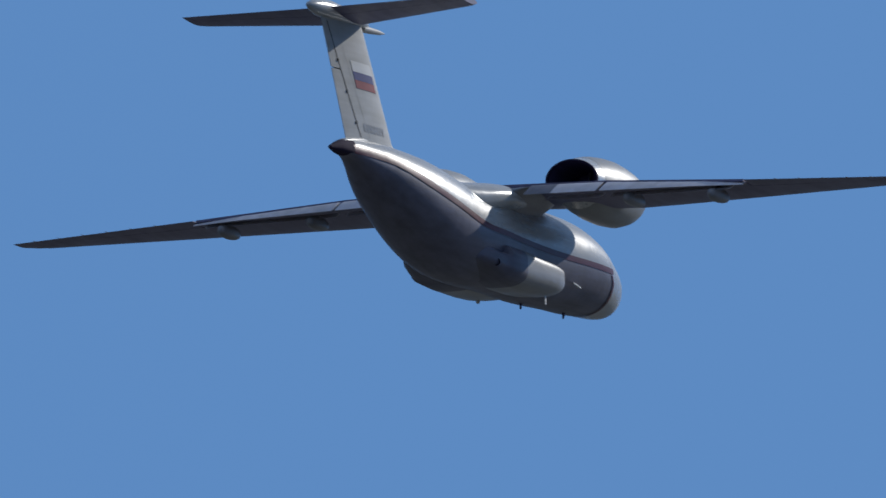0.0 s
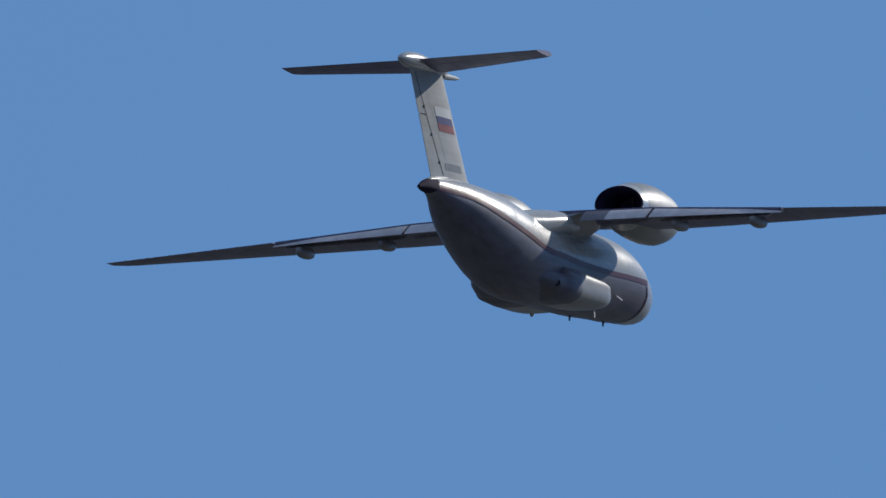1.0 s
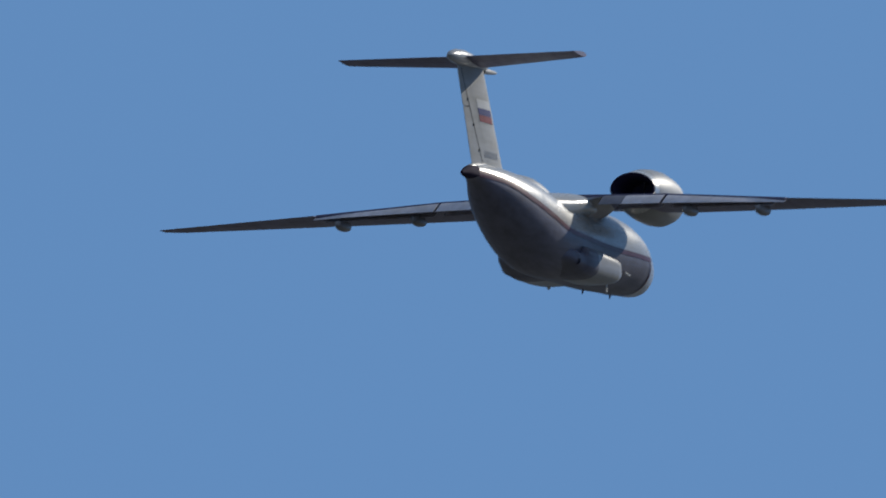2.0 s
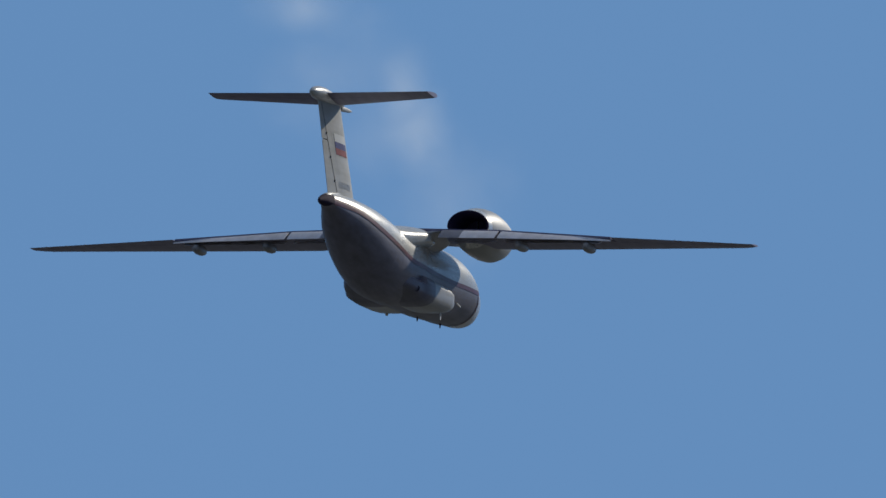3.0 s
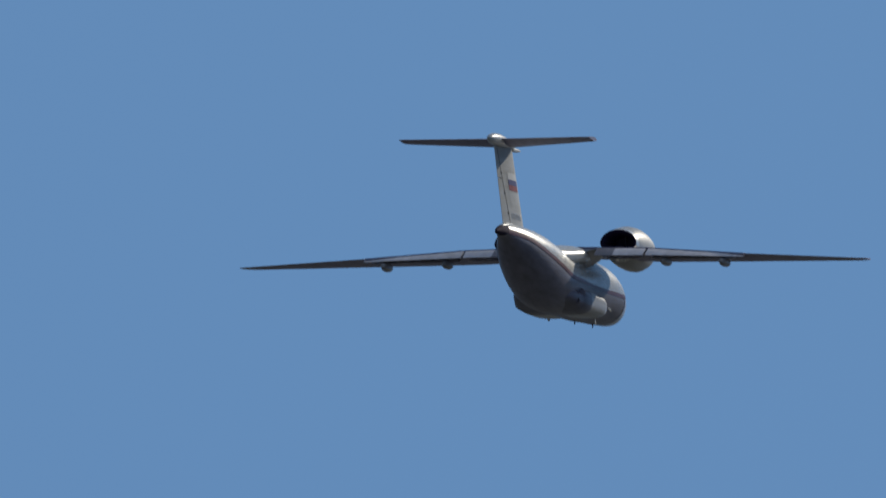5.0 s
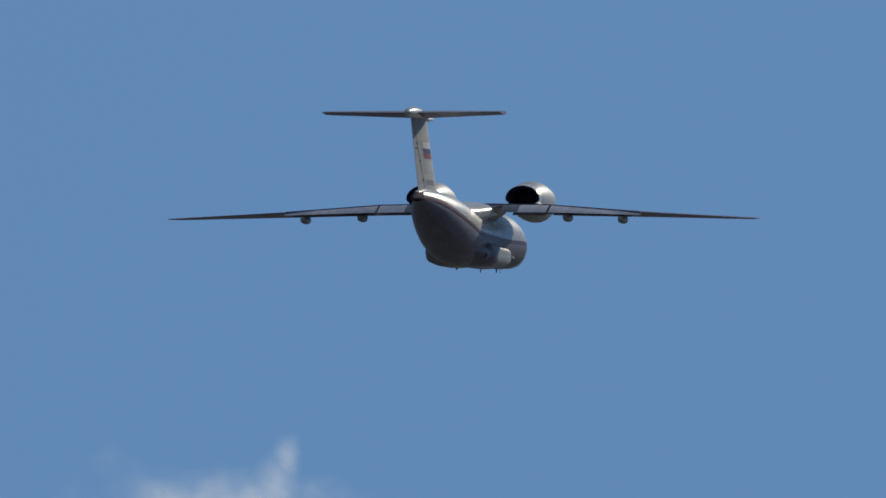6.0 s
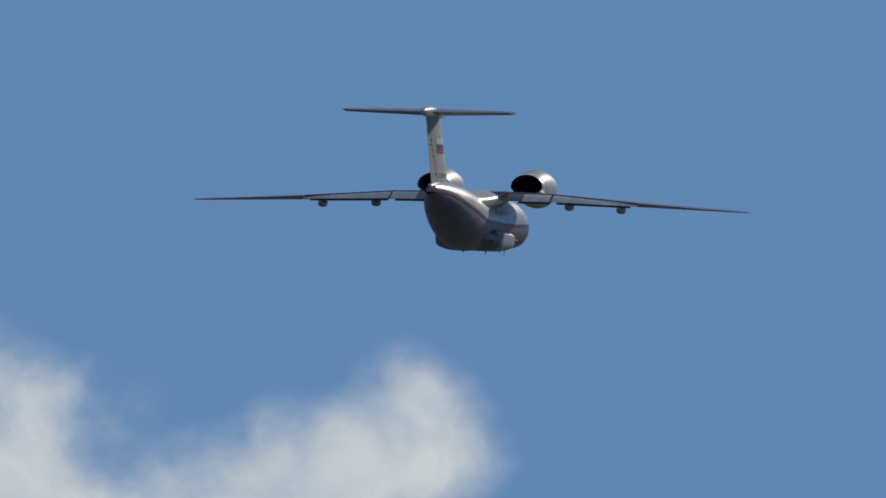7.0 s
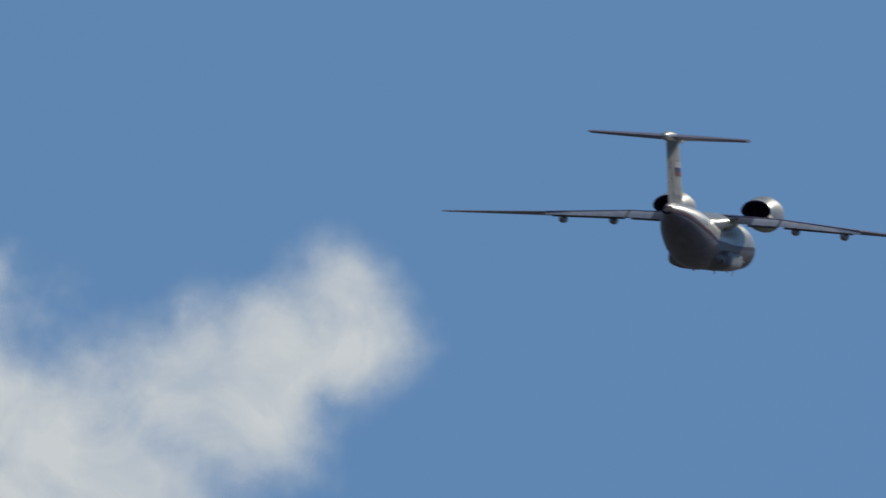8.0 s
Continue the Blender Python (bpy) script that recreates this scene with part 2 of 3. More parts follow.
def hull_ring(y, shift=0.0):
    """A ring whose points k = 0 and k = SEG / 2 lie on the lower edge of the stripe. shift: how far it follows the nose edge."""
    low = hull_angle(y, between(STRIPE, y)[0] - STRIPE_HALF)
    ring = []
    for k in range(SEG):
        h = SEG // 2
        a = low + (180.0 - 2 * low) * k / h if k <= h else 180.0 - low + (180.0 + 2 * low) * (k - h) / h
        ring.append(hull_point(y + shift * (nose_edge(a) - y), a))
    return ring


def build_fuselage(root):
    nose = [8.05, 8.0, 7.87, 7.65, 7.4, 7.0, 6.6, 6.2, 5.8]
    aft = [4.2, 3.8, 3.3, 2.8] + [2.0 - 0.8 * k for k in range(22)] + [-15.5, -16.0, -16.4, -16.8]
    edge = hull_ring(4.9, 1.0)
    half_way = hull_ring(5.45, 0.5)
    front = [hull_ring(y) for y in nose] + [half_way, edge]
    part("radome", skin([[(p[0] * 1.001, p[1], p[2]) for p in r] for r in front]), M_WHITE, root, "white rounded nose")
    part("fuselage", skin([edge] + [hull_ring(y) for y in aft], material_of=lambda i, j: 0 if j < SEG // 2 else 1), [M_WHITE, M_GREY], root, "white upper hull over a grey belly")
    tail = [[hull_point(y, 360.0 * k / 40, 0.012) for k in range(40)] for y in (-16.5, -16.7, -16.9, -17.1, -17.3, -17.5, -17.65, -17.75)]
    # the dark front edge slants: further forward on top than underneath
    tail.insert(0, [hull_point(-16.1 + 0.7 * min(0.0, math.sin(2 * math.pi * k / 40)), 360.0 * k / 40, 0.012) for k in range(40)])
    part("tail_cone", skin(tail), M_CONE, root, "dark pointed tail cone")
    for side in (1, -1):
        bm = bmesh.new()
        rows = []
        for i in range(81):
            y = 4.62 - 20.9 * i / 80
            z = between(STRIPE, y)[0]
            half = STRIPE_HALF + 0.004 * max(0.0, -y - 7.0)
            low, top = hull_angle(y, z - half), hull_angle(y, z + half)
            row = []
            for j in range(5):
                p = hull_point(y, low + (top - low) * j / 4, 0.018)
                row.append(bm.verts.new((side * p[0], p[1], p[2])))
            rows.append(row)
        for r0, r1 in zip(rows, rows[1:]):
            for j in range(4):
                bm.faces.new((r0[j], r0[j + 1], r1[j + 1], r1[j]))
        part("cheat_line", bm, M_STRIPE, root, "dark maroon stripe along the hull")
    bm = bmesh.new()
    rows = []
    for k in range(61):
        a = 184.0 + 172.0 * k / 60
        y = nose_edge(a)
        rows.append([bm.verts.new(hull_point(y + d, a, 0.02)) for d in (0.1, 0.0, -0.1)])
    for r0, r1 in zip(rows, rows[1:]):
        for j in range(2):
            bm.faces.new((r0[j], r0[j + 1], r1[j + 1], r1[j]))
    part("nose_band", bm, M_STRIPE, root, "maroon band under the nose")
    # dorsal fairing over the wing's centre section
    rows = []
    for y, w, zc, up, down in ((0.6, 0.3, 0.4, 0.25, 0.3), (0.0, 0.75, 0.4, 0.36, 0.3), (-1.0, 1.12, 0.4, 0.48, 0.35), (-2.0, 1.4, 0.4, 0.53, 0.38), (-3.2, 1.58, 0.38, 0.56, 0.42), (-5.0, 1.72, 0.35, 0.57, 0.45), (-5.6, 1.69, 0.31, 0.57, 0.5),
                              (-6.3, 1.56, 0.24, 0.57, 0.55), (-7.0, 1.39, 0.15, 0.6, 0.6), (-7.8, 1.18, 0.05, 0.66, 0.6), (-8.6, 0.93, -0.05, 0.72, 0.5), (-9.4, 0.6, -0.1, 0.6, 0.4)):
        rows.append(body_ring(0, y, zc, w, up, down, 2.4, 48))
    part("wing_fairing", skin(rows), M_WHITE, root, "white hump over the wing root")


def build_wing_fillet(root, side):
    """The curved skin that runs from the hull's side out under the wing root."""
    rings = []
    for x, yc, a, zc, b in ((2.35, -2.9, 1.75, 0.72, 0.06), (2.05, -3.0, 1.8, 0.7, 0.09), (1.85, -3.1, 1.85, 0.66, 0.14), (1.7, -3.2, 1.9, 0.6, 0.21), (1.55, -3.3, 2.0, 0.5, 0.31), (1.3, -3.4, 2.1, 0.4, 0.4)):
        ring = []
        for k in range(48):
            c, d = math.cos(2 * math.pi * k / 48), math.sin(2 * math.pi * k / 48)
            ring.append((side * x, yc + a * math.copysign(abs(c) ** 0.9, c), zc + b * d))
        rings.append(ring)
    part("wing_root_fillet", skin(rings), M_FAIR, root, "smooth grey fairing between hull and wing")


def wing_station(x):
    """Leading edge, trailing edge and thickness of the wing at x."""
    le = 0.25 if x <= 4.2 else 0.25 - (x - 4.2) * math.tan(radians(19.2))
    te = -5.45 + 0.5 * (x - 1.2) / 3.4 if x <= 4.6 else -4.95 - (x - 4.6) * 0.1 if x <= 9.7 else -5.2 - (x - 9.7) * 0.048
    zt = 0.8 - 0.03 * x / 4.6 if x <= 4.6 else 0.77 - (x - 4.6) * 0.079 if x <= 9.72 else 0.3565 - (x - 9.72) * 0.0573
    zl = 0.74 - 0.27 * x / 4.6 if x <= 4.6 else 0.47 - (x - 4.6) * 0.0385
    t = 0.06 + 0.003 * x if x < 5 else 0.075 - (x - 5) * 0.0008
    if x > 15.6:
        le -= (x - 15.6) * 0.9
    return le, te, zl, zt, t


def wing_section(side, x, c0, c1, bend=0.0):
    le, te, zl, zt, t = wing_station(x)
    return foil((side * x, le, zl), (side * x, te, zt), t, (0, 0, 1), c0, c1, bend=-bend)


def flap_section(side, x):
    """The flap hangs down behind the fixed wing."""
    le, te, zl, zt, t = wing_station(x)
    u = max(0.0, (x - 4.6) / 5.1)
    return foil((side * x, te + 0.55 - 0.12 * u, zt - 0.05), (side * x, te - 0.45 + 0.37 * u, 0.33 - 0.15 * u), 0.11, (0, 0, 1), 0.0, 1.0)


def build_wing(root, side):
    hinge = 0.72
    inner = [0.6, 1.6, 2.6, 3.6, 4.6]
    mid = [4.6, 6.0, 7.5, 9.7]
    outer = [9.7, 10.32, 11.5, 13.5, 15.3, 15.75, 16.08]
    outer[0] = 9.73
    rings = [wing_section(side, x, 0.0, 0.89) for x in inner + mid[1:]] + [wing_section(side, x, 0.0, hinge) for x in outer]
    wing = part("wing", skin(rings), M_WING, root, "grey swept wing panel with drooping tip")
    part("leading_edge", skin([[Vector(p) + Vector((0, 0.015, 0)) for p in wing_section(side, x, 0.0, 0.06)] for x in (4.3, 6, 8, 10, 12, 14, 15.5)]), M_METAL, wing, "bare metal leading edge")
    part("inboard_flap", skin([flap_section(side, x) for x in (2.2, 2.6, 3.1, 3.3, 3.8, 4.62)], material_of=lambda i, j: 0 if i < 2 else 1), [M_HEAT, M_FLAP], wing, "light grey inboard flap, heat-stained behind the nozzle")
    part("outboard_flap", skin([flap_section(side, x) for x in (4.74, 6.3, 8.0, 9.74)]), M_FLAP, wing, "light grey outboard flap, partly lowered")
    for name, xa, xb in (("inboard_flap_vane", 2.7, 4.5), ("outboard_flap_vane", 4.9, 9.3)):
        rings = []
        for k in range(5):
            x = xa + (xb - xa) * k / 4
            le, te, zl, zt, t = wing_station(x)
            u = max(0.0, (x - 4.6) / 5.1)
            rings.append(foil((side * x, te + 0.85 - 0.2 * u, 0.4 - 0.14 * u), (side * x, te + 0.25 - 0.1 * u, 0.2 - 0.13 * u), 0.1, (0, 0, 1), 0.0, 1.0))
        part(name, skin(rings), M_FLAP, wing, "narrow light grey slat under the flap")
    part("aileron", skin([wing_section(side, x, hinge + 0.01, 1.0, 0.0) for x in (9.76, 10.32, 11.5, 13.5, 15.2)]), M_WING, wing)
    part("wing_tip", skin([wing_section(side, x, hinge + 0.002, 1.0, 0.0) for x in (15.22, 15.6, 16.08)]), M_WING, wing)
    for x, y, z in ((8.68, -4.65, -0.03), (5.62, -4.4, 0.08)):
        part("flap_track_fairing", capsule((side * x, y, z), 0.21, 0.85, 0.24, 2.3, nose=0.7), M_FAIR, wing, "canoe-shaped flap track fairing")
    for k in range(6):
        x = 11.0 + 0.85 * k
        le, te, zl, z, t = wing_station(x)
        bm = bmesh.new()
        bmesh.ops.create_cone(bm, cap_ends=True, segments=5, radius1=0.012, radius2=0.006, depth=0.4, matrix=Matrix.Translation((side * x, te - 0.18, z - 0.02)) @ Matrix.Rotation(radians(90), 4, "X"))
        part("static_wick", bm, M_RUBBER, wing)


def build_nacelle(root, side):
    cx = 2.72 * side
    # y, zc, half-width, up, down
    table = [(2.7, 1.05, 0.7, 0.72, 0.7), (2.6, 1.05, 0.78, 0.82, 0.8), (2.3, 1.04, 0.85, 0.94, 0.9), (1.6, 1.03, 0.92, 1.06, 1.03), (0.7, 1.03, 0.97, 1.14, 1.07),
             (-0.3, 1.06, 0.98, 1.10, 1.06), (-1.2, 1.1, 0.96, 0.99, 1.0), (-1.75, 1.13, 0.94, 0.87, 0.86)]
    outer = [body_ring(cx, y, z, w, u, d, 2.0, 40) for y, z, w, u, d in table]
    shroud = [body_ring(cx, y, z, w, u, d, 2.0, 40) for y, z, w, u, d in ((-1.75, 1.13, 0.936, 0.866, 0.856), (-2.1, 1.15, 0.905, 0.775, 0.64), (-2.45, 1.17, 0.91, 0.68, 0.4))]
    inner_rear = [body_ring(cx, y, z, w, u, d, 2.0, 40) for y, z, w, u, d in ((-2.45, 1.17, 0.86, 0.63, 0.35), (-1.6, 1.12, 0.8, 0.56, 0.4), (-0.6, 1.08, 0.6, 0.5, 0.45))]
    inner_front = [body_ring(cx, y, 1.05, w, w, w, 2.0, 40) for y, w in ((1.3, 0.66), (2.25, 0.63), (2.6, 0.65), (2.7, 0.7))]
    nacelle = part("engine_nacelle", skin([inner_front[2], inner_front[3]] + outer + [shroud[0]], close_ends=False), M_COWL, root, "rounded grey-white engine nacelle above the wing")
    part("nozzle_shroud", skin(shroud, close_ends=False), M_NOZZLE, nacelle, "bare metal nozzle behind the cowl")
    part("exhaust_duct", skin(inner_rear, close_ends=False), M_DARK, nacelle, "dark jet exhaust duct")
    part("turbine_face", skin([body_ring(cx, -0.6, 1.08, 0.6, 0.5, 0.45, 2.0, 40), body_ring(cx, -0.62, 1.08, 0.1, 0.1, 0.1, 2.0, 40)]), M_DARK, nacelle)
    part("intake_duct", skin(inner_front[:3], close_ends=False), M_METAL, nacelle, "polished intake duct")
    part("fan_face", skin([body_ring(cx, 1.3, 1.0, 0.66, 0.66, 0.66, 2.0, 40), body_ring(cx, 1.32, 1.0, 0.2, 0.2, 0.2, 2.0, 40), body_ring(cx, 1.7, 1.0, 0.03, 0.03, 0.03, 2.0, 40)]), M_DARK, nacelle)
    part("exhaust_lip", skin([body_ring(cx, y, 1.17, 0.91 + o, 0.68 + o, 0.4 + o, 2.0, 40) for y, o in ((-2.4, 0.012), (-2.5, 0.016), (-2.52, 0.0), (-2.52, -0.05), (-2.3, -0.06))], close_ends=False), M_CONE, nacelle, "near-black exhaust lip")
    part("nacelle_strake", skin([[(cx + side * 0.0, y, 1.0), (cx + side * 0.02, y, h), (cx - side * 0.02, y, h)] for y, h in ((1.5, 2.06), (0.5, 2.17), (-0.8, 2.1))]), M_COWL, nacelle)


def fin_edges(z):
    u = (z - 1.2) / 3.5
    return -12.1 - 2.4 * u, -16.3 - 1.85 * u  # leading, trailing


def fin_half(y, z):
    le, te = fin_edges(z)
    return half_thick((y - le) / (te - le), 0.10) * (le - te)


def build_fin(root):
    zs = [0.6, 1.2, 2.0, 2.9, 3.8, 4.5, 5.05]

    def cut(z):
        return 0.72 + 0.05 * (z - 1.3)

    def ring(z, fore):
        le, te = fin_edges(z)
        return foil((0, le, z), (0, te, z), 0.10, (1, 0, 0), 0.0 if fore else cut(z) + 0.008, cut(z) if fore else 1.0)

    fin = part("fin", skin([ring(z, True) for z in zs]), M_FIN, root, "tall white tail fin")
    dorsal = [[(0, y, 0.7), (0.16, y, 0.7), (0.05, y, h), (0, y, h + 0.05), (-0.05, y, h), (-0.16, y, 0.7)] for y, h in ((-10.2, 0.95), (-11.2, 1.15), (-12.0, 1.3), (-12.8, 1.6))]
    part("dorsal_fin", skin(dorsal), M_FIN, fin)
    foot = capsule((0, -15.5, 1.15), 0.2, 1.3, 0.11, 2.0, 20, 14, 0.7)
    for v in foot.verts:
        v.co.z += 0.1 * (v.co.y + 15.5)
    part("fin_root_fairing", foot, M_WHITE, fin, "white fairing at the foot of the rudder")
    part("rudder", skin([ring(z, False) for z in (1.16, 2.0, 2.9, 3.35)]), M_FIN, fin, "lower rudder")
    part("rudder", skin([ring(z, False) for z in (3.39, 3.8, 4.5, 4.95)]), M_FIN, fin, "upper rudder")
    part("hinge_seal", skin([[(x, fin_edges(z)[0] + (fin_edges(z)[1] - fin_edges(z)[0]) * (cut(z) + c), z) for x, c in ((0.02, -0.01), (0.02, 0.016), (-0.02, 0.016), (-0.02, -0.01))] for z in (1.3, 4.9)]), M_RUBBER, fin)
    for side in (1, -1):
        def strip(c0, c1, z0, z1, lift):
            bm = bmesh.new()
            rows = []
            for i in range(9):
                z = z0 + (z1 - z0) * i / 8
                le, te = fin_edges(z)
                row = []
                for c in (c0, c1):
                    y = le + (te - le) * (cut(z) + c)
                    row.append(bm.verts.new((side * (fin_half(y, z) + lift), y, z)))
                rows.append(row)
            for a, b in zip(rows, rows[1:]):
                bm.faces.new((a[0], a[1], b[1], b[0]))
            return bm
        part("rudder_gap", strip(-0.005, 0.011, 1.3, 4.85, 0.008), M_RUBBER, fin, "dark rudder hinge gap")
        part("panel_seam", strip(-0.17, -0.164, 1.35, 4.8, 0.008), M_LETTER, fin)
        for k in range(3):
            z = 1.75 + 0.95 * k
            le, te = fin_edges(z)
            y = le + (te - le) * cut(z)
            part("hinge_bracket", box(side * fin_half(y, z) - 0.03, side * fin_half(y, z) + 0.03, y - 0.09, y + 0.03, z - 0.05, z + 0.05, 0.015), M_RUBBER, fin)

        def decal(y0, y1, z0, z1, lean):
            bm = bmesh.new()
            rows = []
            for i in range(5):
                z = z0 + (z1 - z0) * i / 4
                row = []
                for j in range(7):
                    y = y0 + (y1 - y0) * j / 6 - lean * (z - z0)
                    row.append(bm.verts.new((side * (fin_half(y, z) + 0.012), y, z)))
                rows.append(row)
            for a, b in zip(rows, rows[1:]):
                for j in range(6):
                    bm.faces.new((a[j], a[j + 1], b[j + 1], b[j]))
            return bm
        for nm, mat, z, h in (("flag_white_bar", M_FLAGWHITE, 3.405, 0.335), ("flag_blue_bar", M_BLUE, 3.145, 0.255), ("flag_red_bar", M_RED, 2.88, 0.26)):
            off = 0.6 * (z - 2.88)
            part(nm, decal(-15.59 - off, -13.9 - off, z, z + h, 0.6), mat, fin)
        for k in range(7):
            y = -14.95 + 0.25 * k
            part("registration_bar", decal(y, y + 0.17, 1.52, 1.78, 0.3), M_LETTER, fin)


def build_tailplane(root):
    def tail_ring(side, x, c0, c1):
        u = x / 4.82
        le, te = -14.5 - 1.95 * u - (0.12 * (x - 4.6) / 0.22 if x > 4.6 else 0.0), -18.4 + 0.03 * u
        return foil((side * x, le, 5.2 + 0.03 * u), (side * x, te, 5.2 + 0.04 * u), 0.10, (0, 0, 1), c0, c1)
    for side in (1, -1):
        plane = part("tailplane", skin([tail_ring(side, x, 0.0, 0.70) for x in (0.0, 1.2, 2.4, 3.6, 4.6, 4.74, 4.82)]), M_WING, root, "grey swept tailplane half")
        part("elevator", skin([tail_ring(side, x, 0.71, 1.0) for x in (0.4, 1.6, 2.8, 4.0, 4.58)]), M_WING, plane)
        part("elevator_horn", skin([tail_ring(side, x, 0.702, 1.0) for x in (4.6, 4.72, 4.82)]), M_WING, plane)
    rows = []
    for y, z, w, u, d in ((-13.9, 5.1, 0.03, 0.03, 0.03), (-14.3, 5.12, 0.15, 0.13, 0.14), (-15.2, 5.15, 0.26, 0.23, 0.22), (-16.5, 5.18, 0.33, 0.31, 0.27), (-17.6, 5.2, 0.34, 0.35, 0.28),
                          (-18.4, 5.2, 0.3, 0.31, 0.26), (-19.0, 5.2, 0.2, 0.21, 0.18), (-19.35, 5.2, 0.1, 0.1, 0.09), (-19.45, 5.2, 0.02, 0.02, 0.02)):
        rows.append(body_ring(0, y, z, w, u, d, 2.0, 28))
    bullet = part("tail_bullet", skin(rows), M_WHITE, root, "white bullet fairing where fin and tailplane meet")
    spike = [body_ring(0, y, z, w, h, h, 2.0, 16) for y, z, w, h in ((-14.6, 4.98, 0.14, 0.12), (-13.8, 5.0, 0.12, 0.11), (-13.0, 5.03, 0.08, 0.08), (-12.5, 5.05, 0.02, 0.02))]
    part("bullet_spike", skin(spike), M_FIN, bullet, "pointed probe ahead of the fin top")


def pipe_mouth(c, axis, r):
    """A short thick-walled pipe with a blind bore."""
    turn = Vector((0, 1, 0)).rotation_difference(Vector(axis)).to_matrix().to_4x4()
    bm = skin([[(q * math.cos(a), y, q * math.sin(a)) for a in (2 * math.pi * k / 20 for k in range(20))]
               for y, q in ((-0.3, r), (0.06, r), (0.09, r * 0.93), (0.07, r * 0.85), (-0.18, r * 0.8))])
    bm.transform(Matrix.Translation(c) @ turn)
    return bm


def build_sponson(root, side):
    # y, cx, half-width, zc, up, down
    table = [(-0.1, 1.0, 0.15, -1.95, 0.1, 0.12), (-0.3, 0.95, 0.6, -1.95, 0.3, 0.36), (-0.8, 0.9, 0.86, -1.95, 0.45, 0.5), (-1.6, 0.87, 1.01, -1.95, 0.5, 0.58), (-2.6, 0.83, 1.03, -1.95, 0.57, 0.62), (-4.5, 0.83, 1.03, -1.95, 0.66, 0.6),
             (-5.8, 0.83, 1.0, -1.95, 0.68, 0.52), (-5.88, 0.82, 0.96, -1.94, 0.38, 0.5), (-6.4, 0.8, 0.91, -1.89, 0.36, 0.44), (-7.0, 0.77, 0.84, -1.8, 0.34, 0.38), (-7.6, 0.7, 0.72, -1.7, 0.27, 0.34), (-8.4, 0.5, 0.3, -1.8, 0.05, 0.15)]
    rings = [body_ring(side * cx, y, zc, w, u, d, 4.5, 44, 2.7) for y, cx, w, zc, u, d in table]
    # rear rings take the darker belly grey: shade there is put into the colour
    pod = part("gear_sponson", skin(rings, material_of=lambda i, j: 0 if i < 5 else 1), [M_POD, M_GREY], root, "grey landing gear bulge on the lower hull, shade painted into its rear")
    if side > 0:
        part("exhaust_port", pipe_mouth((1.56, -6.72, -1.97), (0.5, -0.86, -0.05), 0.13), M_CONE, pod, "round dark exhaust port")
    part("belly_beacon" if side < 0 else "gear_strut_plate", capsule((-1.04, -1.63, -2.55), 0.07, 0.1, 0.09) if side < 0 else box(1.33, 1.36, -1.66, -1.52, -2.82, -2.45, 0.01), M_FLAGWHITE, pod)


def build_aircraft():
    root = new("transport_aircraft")
    root.empty_display_size = 2.0
    tagged(root, "white and grey twin-jet military transport aircraft flying away", "aircraft")
    build_fuselage(root)
    for side in (1, -1):
        build_wing(root, side)
        build_wing_fillet(root, side)
        build_nacelle(root, side)
        build_sponson(root, side)
    build_fin(root)
    build_tailplane(root)
    for y, z, h in ((3.75, -2.38, 0.2), (-0.3, -2.5, 0.2)):
        part("blade_antenna", skin([[(0.02, y + 0.12, z), (0.02, y - 0.12, z), (-0.02, y - 0.12, z), (-0.02, y + 0.12, z)],
                                    [(0.008, y - 0.02, z - 0.05 - h), (0.008, y - 0.14, z - 0.05 - h), (-0.008, y - 0.14, z - 0.05 - h), (-0.008, y - 0.02, z - 0.05 - h)]]), M_DARK, root, smooth=False)
    bm = box(-0.03, 0.03, -0.36, 0.36, -0.03, 0.03, 0.01)
    bm.transform(Matrix.Translation((1.42, 1.24, -1.87)) @ Matrix.Rotation(radians(-8), 4, "X"))
    part("air_scoop", bm, M_FLAGWHITE, root, "small white air scoop on the hull side")
    return root


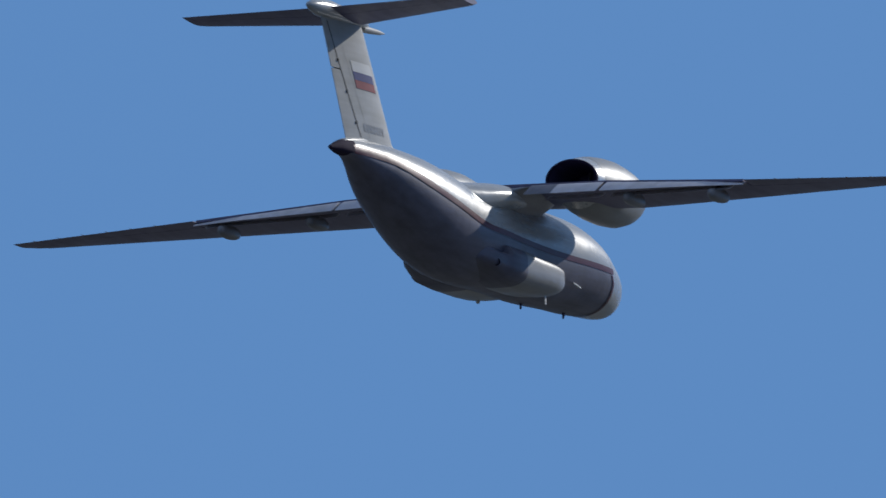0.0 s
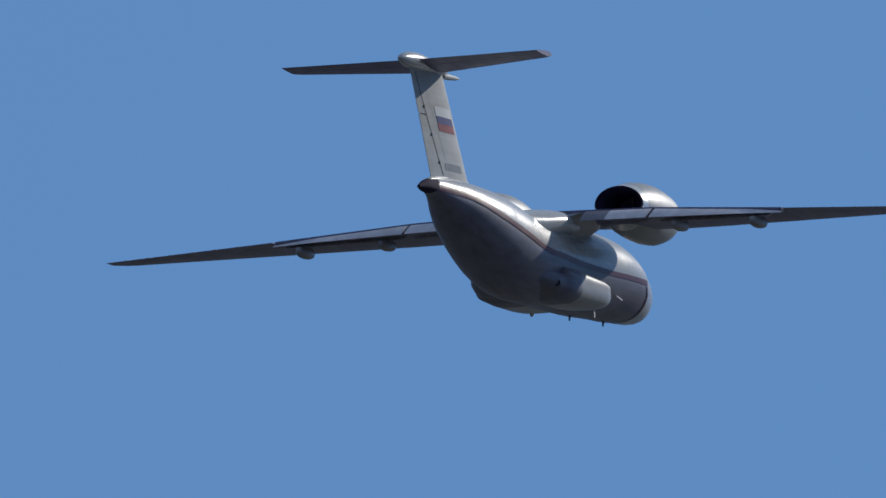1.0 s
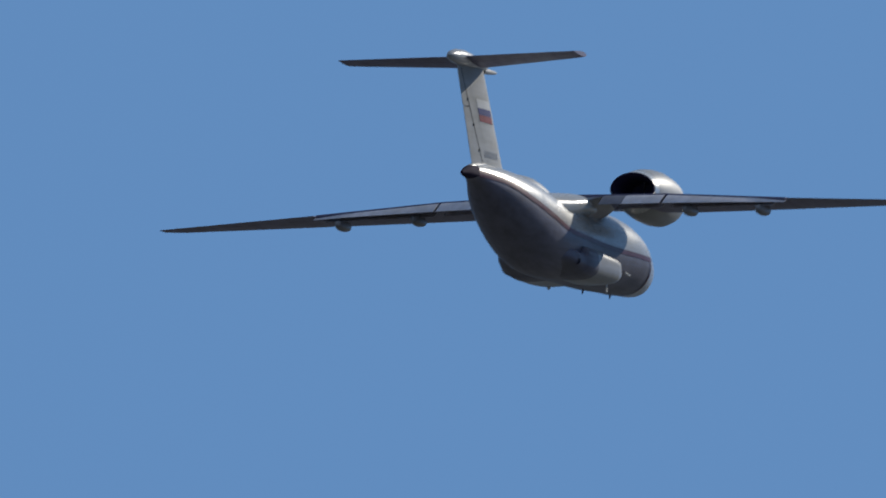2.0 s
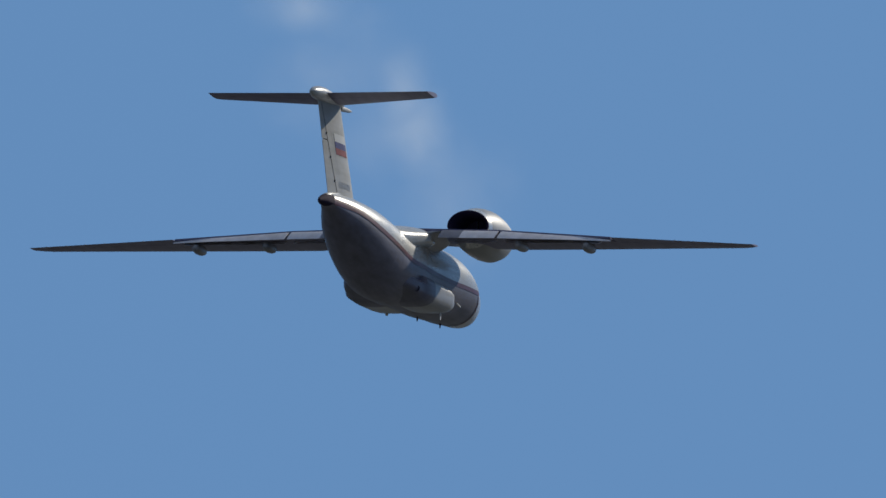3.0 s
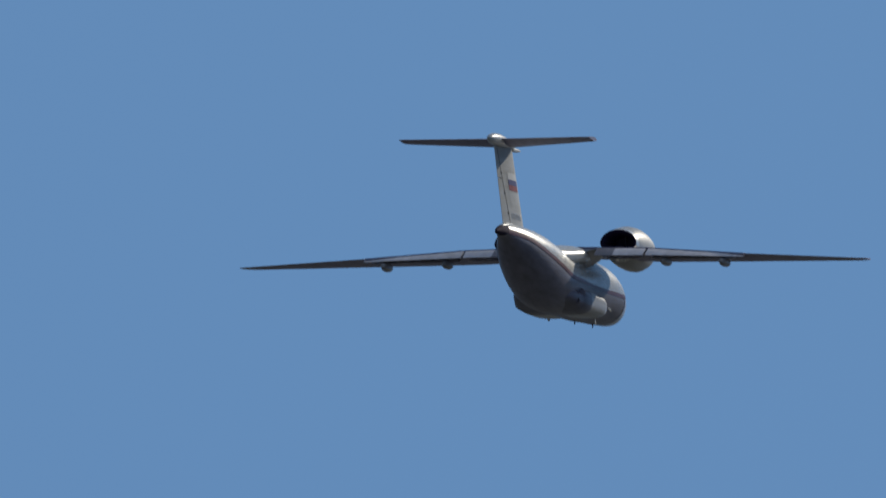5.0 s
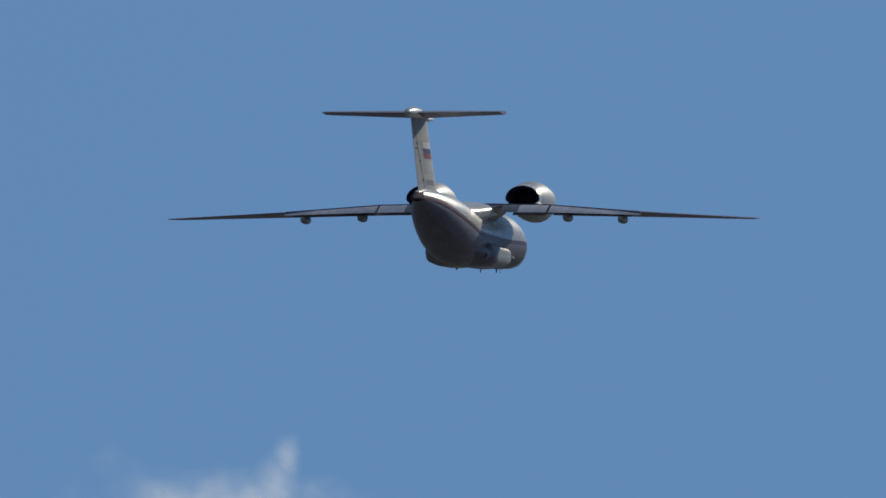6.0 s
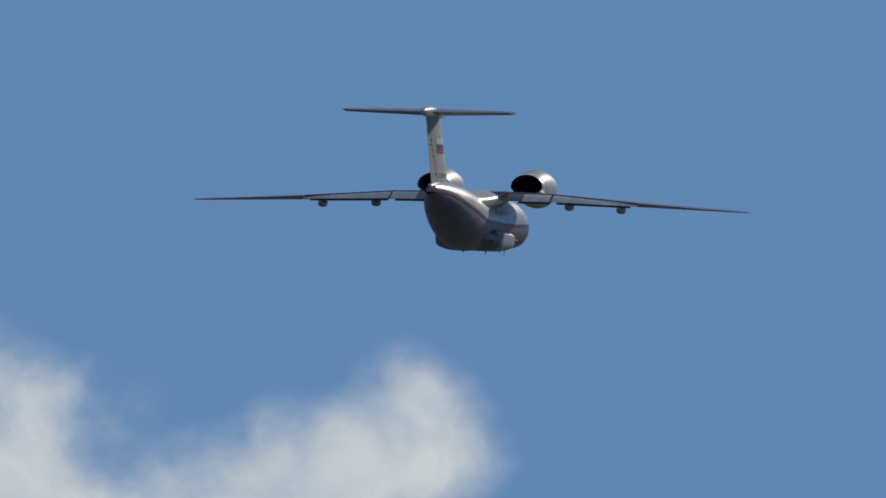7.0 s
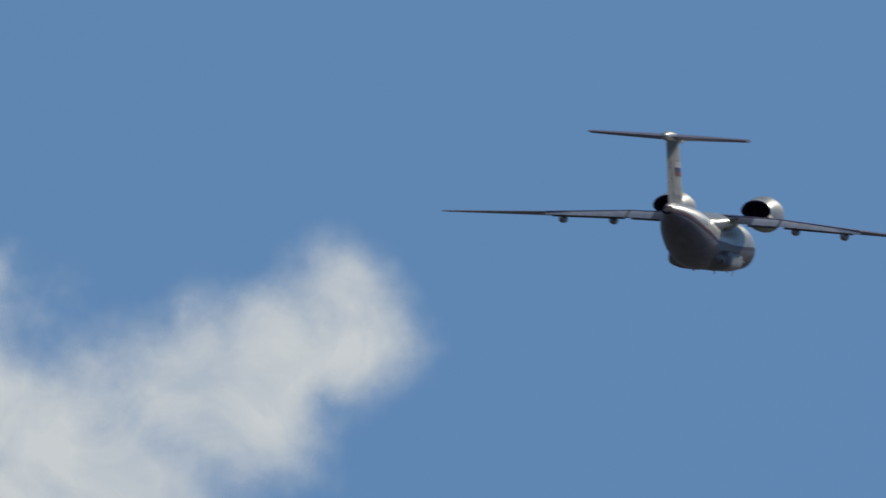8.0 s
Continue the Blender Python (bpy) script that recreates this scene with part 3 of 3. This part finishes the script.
# ---------------------------------------------------------------- clouds
def cloud_material(name, blobs, seed, noise_amp, soft, density, scale, hollow):
    """Sunlit vapour: soft round masses broken up by noise, thin at their edges."""
    m, n, l, b = nodes_of(name)
    n.remove(b)
    co = n.new("ShaderNodeTexCoord")
    warp = n.new("ShaderNodeTexNoise")
    warp.noise_dimensions = "4D"
    warp.inputs["W"].default_value = seed
    warp.inputs["Scale"].default_value, warp.inputs["Detail"].default_value, warp.inputs["Roughness"].default_value = scale, 8.0, 0.56
    l.new(co.outputs["Object"], warp.inputs["Vector"])
    total = None
    for cx, cz, rx, rz in blobs:
        mp = n.new("ShaderNodeMapping")
        mp.vector_type = "POINT"
        mp.inputs["Location"].default_value = (-cx / rx, 0, -cz / rz)
        mp.inputs["Scale"].default_value = (1 / rx, 0.0, 1 / rz)
        l.new(co.outputs["Object"], mp.inputs["Vector"])
        ln = n.new("ShaderNodeVectorMath")
        ln.operation = "LENGTH"
        l.new(mp.outputs[0], ln.inputs[0])
        inv = n.new("ShaderNodeMath")
        inv.operation = "SUBTRACT"
        inv.inputs[0].default_value = 1.0
        l.new(ln.outputs["Value"], inv.inputs[1])
        if total is None:
            total = inv.outputs[0]
        else:
            mx = n.new("ShaderNodeMath")
            mx.operation = "SMOOTH_MAX"
            mx.inputs[2].default_value = 0.15
            l.new(total, mx.inputs[0])
            l.new(inv.outputs[0], mx.inputs[1])
            total = mx.outputs[0]
    cen = n.new("ShaderNodeMath")
    cen.operation = "MULTIPLY_ADD"
    cen.inputs[1].default_value, cen.inputs[2].default_value = noise_amp, -0.5 * noise_amp
    l.new(warp.outputs["Fac"], cen.inputs[0])
    add = n.new("ShaderNodeMath")
    add.operation = "ADD"
    l.new(total, add.inputs[0])
    l.new(cen.outputs[0], add.inputs[1])
    mr = n.new("ShaderNodeMapRange")
    mr.interpolation_type = "SMOOTHSTEP"
    mr.inputs["From Min"].default_value, mr.inputs["From Max"].default_value = -0.05, soft
    mr.inputs["To Max"].default_value = density
    l.new(add.outputs[0], mr.inputs["Value"])
    inner = n.new("ShaderNodeTexNoise")
    inner.noise_dimensions = "4D"
    inner.inputs["W"].default_value = seed + 11.0
    inner.inputs["Scale"].default_value, inner.inputs["Detail"].default_value, inner.inputs["Distortion"].default_value = scale, 6.0, 0.8
    l.new(co.outputs["Object"], inner.inputs["Vector"])
    thin = n.new("ShaderNodeMapRange")
    thin.inputs["From Min"].default_value, thin.inputs["From Max"].default_value = 0.36, 0.6
    thin.inputs["To Min"].default_value, thin.inputs["To Max"].default_value = 1.0 - hollow, 1.0
    l.new(inner.outputs["Fac"], thin.inputs["Value"])
    cover = n.new("ShaderNodeMath")
    cover.operation = "MULTIPLY"
    l.new(mr.outputs[0], cover.inputs[0])
    l.new(thin.outputs[0], cover.inputs[1])
    dif, trl, clear = n.new("ShaderNodeBsdfDiffuse"), n.new("ShaderNodeBsdfTranslucent"), n.new("ShaderNodeBsdfTransparent")
    dif.inputs["Color"].default_value = trl.inputs["Color"].default_value = (0.95, 0.94, 0.87, 1)
    mix = n.new("ShaderNodeMixShader")
    mix.inputs[0].default_value = 0.85
    l.new(dif.outputs[0], mix.inputs[1])
    l.new(trl.outputs[0], mix.inputs[2])
    veil = n.new("ShaderNodeMixShader")
    l.new(cover.outputs[0], veil.inputs[0])
    l.new(clear.outputs[0], veil.inputs[1])
    l.new(mix.outputs[0], veil.inputs[2])
    l.new(veil.outputs[0], n["Material Output"].inputs["Surface"])
    return m


def build_cloud(name, label, bearing, elevation, distance, veils, half_x, half_z):
    """A far cloud: veils of vapour one behind the other, square to the line of sight."""
    root = new(name)
    root.matrix_world = pose(*(EYE + toward(bearing, elevation) * distance), 0, 0, -bearing) @ pose(0, 0, 0, elevation, 0, 0)
    tagged(root, label, "cloud", kind="structure")
    for k, (blobs, noise_amp, soft, density, scale, hollow) in enumerate(veils):
        bm = bmesh.new()
        bmesh.ops.create_grid(bm, x_segments=8, y_segments=8, size=1.0)
        for v in bm.verts:
            v.co = Vector((v.co.x * half_x, 20.0 * k + 0.00002 * (v.co.x * half_x) ** 2, v.co.y * half_z))
        part("veil", bm, cloud_material(name + "_vapour", blobs, 3.1 + 2.7 * k, noise_amp, soft, density, scale, hollow), root)
    return root


K = 4500.0 * math.tan(radians(2.15 / 1568))  # metres to a thousand-and-a-half-part of the view


def at(px, py, rx, ry):
    return ((px - 784) * K, (441 - py) * K, rx * K, ry * K)


def build_clouds():
    bank = [at(622, 650, 170, 190), at(500, 690, 170, 150), at(385, 795, 265, 235), at(240, 1010, 280, 380), at(40, 1000, 480, 430), at(0, 810, 240, 170), at(-360, 740, 420, 360), at(-150, 770, 270, 280), at(-300, 580, 140, 190)]
    tuft = [at(-262, 480, 70, 85), at(-246, 425, 48, 70), at(-226, 375, 30, 60)]
    build_cloud("cloud_bank", "bright white cumulus bank with soft ragged edges", VIEW[-2][1], VIEW[-2][2], 4500.0,
                [(bank, 1.1, 0.68, 0.94, 0.05, 0.32), (tuft, 1.9, 1.1, 0.42, 0.1, 0.3)], 200.0, 120.0)
    haze = [at(120, -215, 110, 100), at(170, -90, 160, 130), at(280, 20, 150, 150), at(380, 150, 150, 160)]
    streak = [at(300, -60, 50, 90), at(330, 40, 70, 110), at(125, -205, 90, 60)]
    build_cloud("cloud_wisp", "faint thin veil of high cloud", VIEW[7][1], VIEW[7][2], 4600.0,
                [(haze, 1.7, 1.3, 0.14, 0.05, 0.3), (streak, 1.7, 1.4, 0.26, 0.05, 0.3)], 160.0, 110.0)


# ---------------------------------------------------------------- build
build_ground()
aircraft = build_aircraft()
build_clouds()


def motions():
    rows = []
    for t, x, y, z, heading, pitch, bank in FLIGHT:
        rows.append((t, pose(x, y, z, 0, 0, heading) @ pose(0, 0, 0, pitch, 0, 0) @ pose(0, 0, 0, 0, bank, 0)))
    walk(aircraft, rows)


motions()
